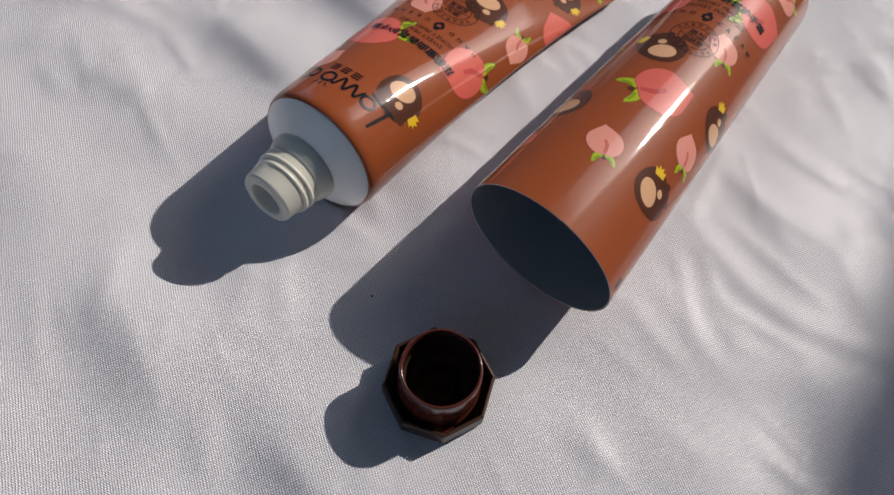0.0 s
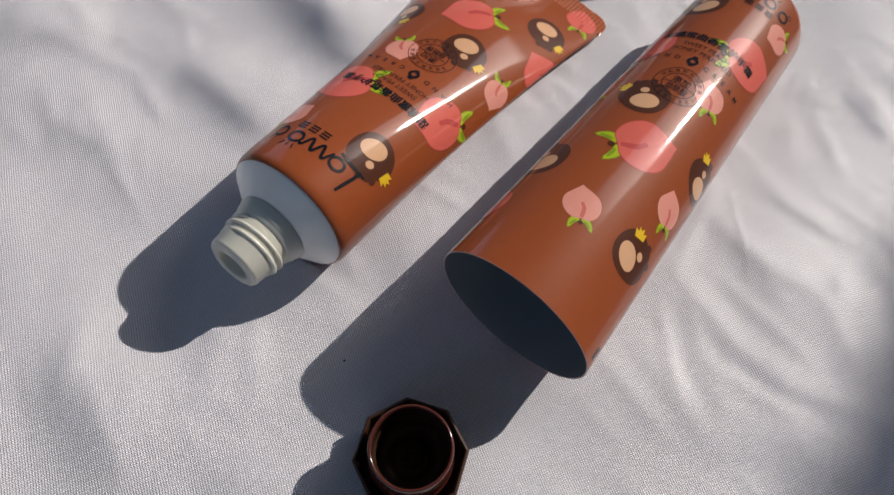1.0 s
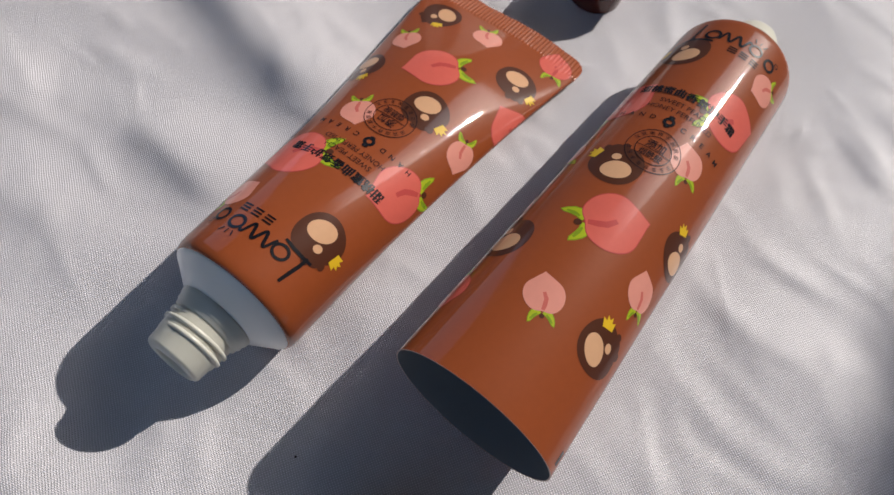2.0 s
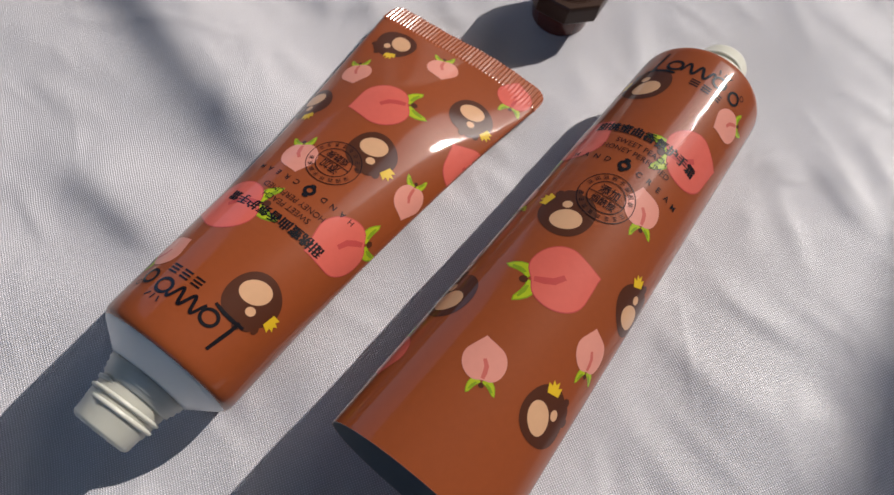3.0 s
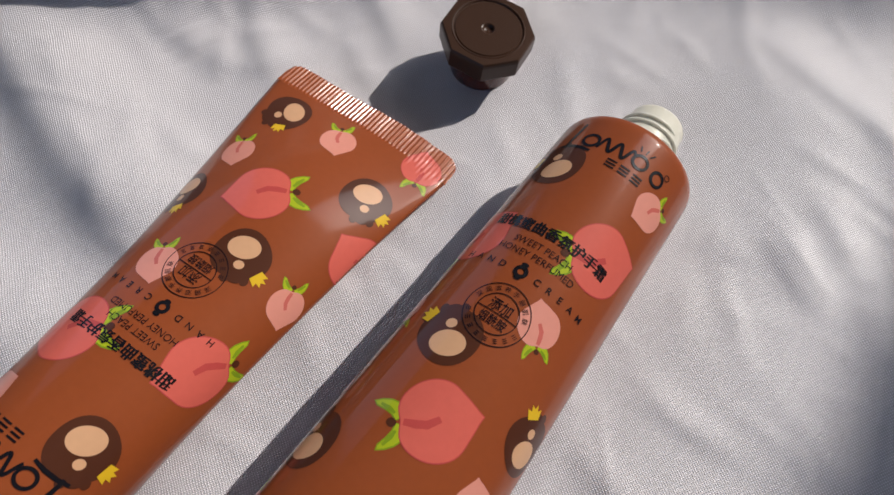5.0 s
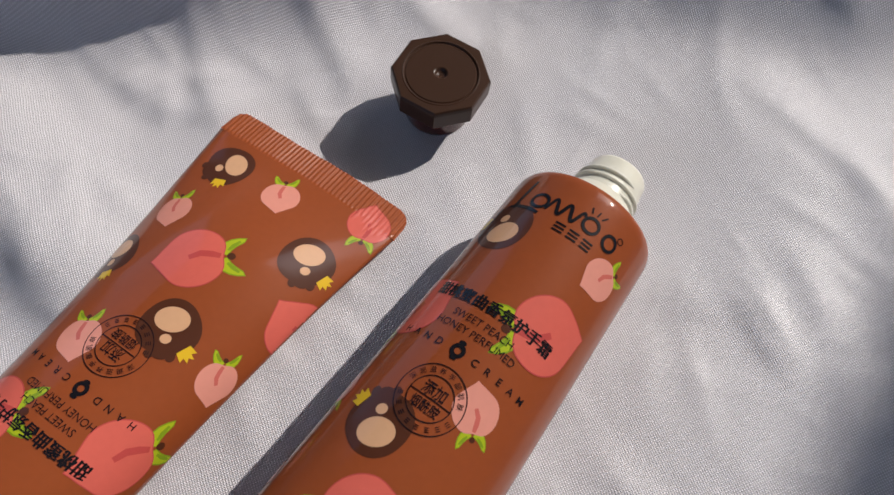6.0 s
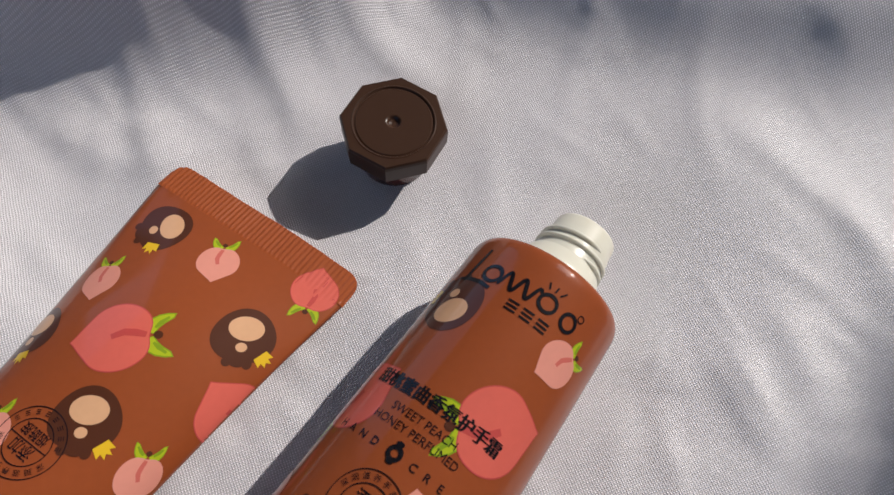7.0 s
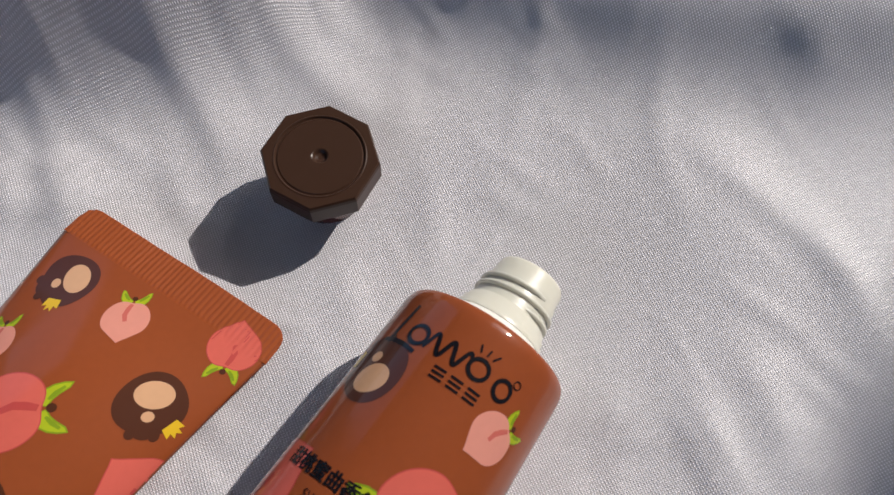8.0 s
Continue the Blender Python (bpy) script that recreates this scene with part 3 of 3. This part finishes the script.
        if bm.faces and sum(f.normal.dot(f.calc_center_median() - tube.at(0, 0, 60)) for f in bm.faces) < 0:
            bmesh.ops.reverse_faces(bm, faces=bm.faces)
        return part(name, bm, self.mats, thing, label, smooth=not name.endswith(("lettering", "stamp")))


def peach(x, y, r, tip, pale=False):
    """A peach whose point looks along tip (degrees, 0 to the right, 90 to the tail), leaves at the far end."""
    skin, crease = (INK_PALE, INK_PALE_BLUSH) if pale else (INK_PEACH, INK_BLUSH)
    t = radians(tip)
    c, s = math.cos(t), math.sin(t)

    def loc(a_, b_):
        return x + r * (c * a_ - s * b_), y + r * (s * a_ + c * b_)

    def shape(a_):
        d = abs((a_ + math.pi) % (2 * math.pi) - math.pi)
        point = 0.22 * math.exp(-d / 0.17) - 0.06 * math.exp(-((d - 0.62) / 0.34) ** 2)
        return 1.03 + point - 0.15 * math.exp(-((d - math.pi) / 0.36) ** 2) + 0.03 * math.sin(a_)

    made = []
    for side in (1, -1):                                # leaves
        f = Flat()
        f.poly([loc(p, q * side) for p, q in ((-1.00, 0.02), (-1.10, 0.20), (-1.24, 0.34), (-1.46, 0.50), (-1.53, 0.66), (-1.30, 0.67), (-1.06, 0.62), (-0.86, 0.50), (-0.80, 0.10))], INK_VEIN, 0)
        f.poly([loc(p, q * side) for p, q in ((-0.98, 0.05), (-1.08, 0.23), (-1.23, 0.38), (-1.44, 0.53), (-1.48, 0.63), (-1.30, 0.63), (-1.07, 0.58), (-0.88, 0.47), (-0.80, 0.12))], INK_LEAF, 1)
        f.stroke([loc(p, q * side) for p, q in ((-1.00, 0.22), (-1.14, 0.38), (-1.34, 0.54))], 0.12 * r, INK_VEIN, 2)
        made.append(("leaf", f, ""))
    made.append(("stalk", Flat().blob(*loc(-1.10, 0.0), 0.13 * r, 0.12 * r, INK_DARK, 2, n=14), ""))
    f = Flat()
    if not pale:
        f.blob(x, y, r * 1.015, r * 1.015, crease, 2, t, 48, shape)
    f.blob(x, y, r * 0.985, r * 0.985, skin, 3, t, 48, shape)
    made.append(("crease", Flat().stroke([loc(-0.80, 0.02), loc(-0.52, 0.10), loc(-0.22, 0.14), loc(0.12, 0.02)], 0.22 * r, crease, 4, 0.75), ""))
    return [("printed_peach", f, "pale pink peach print with lime leaves" if pale else "coral pink peach print with lime leaves"), *made]


def round_motif(x, y, r, top, crown):
    """A plain dark round motif with a tan oval, a small tan dot towards top (degrees) and a yellow crown at (x, y)."""
    t = radians(top)
    c, s = math.cos(t), math.sin(t)

    def loc(a_, b_):
        return x + r * (c * a_ - s * b_), y + r * (s * a_ + c * b_)

    f = Flat()
    f.blob(x, y, r * 1.07, r * 1.12, INK_DARK, 2, t, 40, lambda a_: 1 - 0.04 * math.cos(3 * a_))
    f.blob(*loc(0.78, 0.0), 0.42 * r, 0.44 * r, INK_DARK, 3, t, 28)
    for k in (1, -1):
        f.blob(*loc(1.04, 0.36 * k), 0.19 * r, 0.17 * r, INK_DARK, 4, t, 16)
    made = [("oval", Flat().blob(*loc(-0.30, 0.0), 0.48 * r, 0.62 * r, INK_TAN, 4, t, 36), ""), ("dot", Flat().blob(*loc(0.44, 0.0), 0.18 * r, 0.20 * r, INK_TAN, 4, t, 20), "")]
    d = math.atan2(crown[1] - y, crown[0] - x)
    cx, sx, k = math.cos(d), math.sin(d), 0.24 * r
    tooth = [(-1, -1.1), (-1, 1.1), (0.5, 1.35), (0.2, 0.62), (1.15, 0.55), (0.55, 0.0), (1.15, -0.55), (0.2, -0.62), (0.5, -1.35)]
    made.append(("crown", Flat().poly([(crown[0] + k * (cx * p - sx * q), crown[1] + k * (sx * p + cx * q)) for p, q in tooth], INK_YELLOW, 5), ""))
    return [("printed_motif", f, "plain dark brown round print with tan oval and yellow crown"), *made]


def brand_mark():
    """The maker's mark as plain strokes of its size, without letters."""
    f = Flat()
    f.stroke([(-10.7, 5.6), (-11.2, 8.6), (-11.7, 11.4), (-11.9, 14.0)], 0.95, INK_BLACK, 6, 0.8)
    f.stroke([(-13.4, 13.6), (-11.0, 13.3), (-8.0, 13.4), (-5.4, 13.9)], 0.95, INK_BLACK, 6, 0.7)
    for x, y, rx in ((-6.6, 10.7, 1.9), (5.7, 10.6, 1.8), (11.0, 11.0, 1.6)):      # round loops, with a wave between them
        f.stroke([(x + rx * math.cos(2 * math.pi * i / 40), y + 1.75 * math.sin(2 * math.pi * i / 40)) for i in range(41)], 0.75, INK_BLACK, 6, 0.9)
    f.stroke([(-4.6 + 8.4 * i / 120, 10.7 + 1.7 * math.sin(2 * math.pi * i / 120 * 2.6 + 1.9)) for i in range(121)], 0.8, INK_BLACK, 6, 0.8)
    for k in (-0.9, 0.3, 1.5):
        f.stroke([(5.4 + k, 8.0), (5.4 + 1.6 * k, 6.7)], 0.55, INK_BLACK, 6)
    f.ring(12.9, 8.6, 0.8, 0.2, INK_BLACK, 6, 20)
    for i in range(3):
        for j in (0.0, 0.9, 1.8):
            f.poly([(-0.7 + 3.3 * i, 13.9 + j), (1.7 + 3.3 * i, 13.9 + j), (1.7 + 3.3 * i, 14.3 + j), (-0.7 + 3.3 * i, 14.3 + j)], INK_BLACK, 6)
    return [("printed_mark", f, "black brush-stroke maker's mark")]


def product_name():
    f = Flat()
    for k, x in enumerate((-0.12, 0.0, 0.12)):           # struck three times for the heavy weight
        f.text("\u751c\u6843\u871c\u66f2\u9999\u6c1b\u62a4\u624b\u971c", x, 39.0, 2.3, INK_BLACK, 7 + 0.3 * k, width=28.0, bold=0.025)
    return [("printed_lettering", f, "bold black product name lettering")]


def scent_lines():
    f = Flat()
    f.text("SWEET PEACH", 0.2, 42.6, 1.6, INK_BLACK, 7, width=13.6, bold=-0.012)
    f.text("HONEY PERFUMED", 0.2, 45.3, 1.6, INK_BLACK, 7, width=18.0, bold=-0.012)
    return [("printed_lettering", f, "thin black scent lettering in two lines")]


def hand_cream():
    f = Flat()
    for i, ch in enumerate("HAND"):
        f.text(ch, -13.7 + 2.85 * i, 49.6, 1.5, INK_BLACK, 7, bold=0.015)
    for i, ch in enumerate("CREAM"):
        f.text(ch, 3.1 + 2.85 * i, 49.6, 1.5, INK_BLACK, 7, bold=0.015)
    f.ring(-0.9, 48.8, 1.55, 0.85, INK_BLACK, 7, 24)
    f.blob(-0.9, 50.3, 0.75, 0.5, INK_BLACK, 8, n=16)
    f.blob(-0.9, 47.0, 0.8, 0.5, INK_BLACK, 8, n=16)
    return [("printed_lettering", f, "black spaced capitals round a small round emblem")]


def stamp():
    x, y = 0.3, 59.2
    f = Flat()
    f.ring(x, y, 6.9, 0.2, INK_BLACK, 7)
    f.ring(x, y, 4.55, 0.2, INK_BLACK, 7)
    f.poly([(x - 4.4, y - 0.1), (x + 4.4, y - 0.1), (x + 4.4, y + 0.1), (x - 4.4, y + 0.1)], INK_BLACK, 7)
    f.text("\u6dfb\u52a0", x, y - 0.5, 2.1, INK_BLACK, 7, width=4.9, bold=0.02)
    f.text("\u70df\u9170\u80fa", x, y + 2.6, 1.75, INK_BLACK, 7, width=6.0, bold=0.02)
    for i, ch in enumerate("\u6df1\u6da6\u6ecb\u517b\u624b\u90e8\u808c\u80a4"):
        b = radians(-160 + 140 * i / 7)
        f.text(ch, x + 5.15 * math.cos(b), y + 5.15 * math.sin(b), 0.95, INK_BLACK, 7, turn=b + math.pi / 2)
    for i in range(8):                                  # lower arc: too small to read
        b = radians(20 + 140 * i / 7)
        c, s = math.cos(b), math.sin(b)
        for k0 in (5.25, 5.65, 6.05):
            f.poly([(x + k * c - q * s, y + k * s + q * c) for k, q in ((k0, -0.4), (k0 + 0.15, -0.4), (k0 + 0.15, 0.4), (k0, 0.4))], INK_BLACK, 7)
    return [("printed_stamp", f, "thin black double-ring stamp print")]


MOTIFS = [
    (round_motif, (-10.6, 19.6, 5.9, -118, (-17.6, 18.6))), (peach, (14.2, 18.3, 4.4, 128, True)),
    (peach, (11.2, 35.2, 7.7, -32)), (peach, (-16.4, 42.8, 7.4, -50)), (peach, (8.4, 56.0, 4.6, -120, True)),
    (round_motif, (-4.9, 68.0, 5.9, -115, (-11.7, 65.6))), (peach, (-21.0, 65.0, 4.6, -115, True)),
    (peach, (2.9, 82.8, 7.4, -40)), (peach, (18.6, 90.6, 4.5, -118, True)), (round_motif, (22.2, 74.8, 5.7, -110, (18.6, 69.2))),
    (peach, (-26.2, 83.8, 7.0, 20)), (round_motif, (-16.2, 98.2, 5.9, -118, (-23.0, 96.6))), (peach, (0.6, 108.2, 4.5, -118, True)),
    (round_motif, (17.7, 108.2, 5.8, -45, (15.8, 102.4))), (peach, (-19.8, 115.6, 5.0, 70)),
    (brand_mark, ()), (product_name, ()), (scent_lines, ()), (hand_cream, ()), (stamp, ()),
]
for tube, thing, shift in ((TUBE_A, tube_sealed, (-0.9, 0.0)), (TUBE_B, tube_open, (-6.2, -1.3))):
    for make, args in MOTIFS:
        owner = thing
        for name, flat, label in make(*args):
            made_part = flat.wrap(name, tube, shift, owner, label)
            owner = made_part if owner is thing else owner
flat = Flat()
flat.poly([(20.0, 127.3), (21.5, 127.3), (21.5, 130.6), (20.0, 130.6)], INK_BLACK, 1)
flat.wrap("printed_mark", TUBE_B, (0.0, 0.0), tube_open, "small black registration mark")
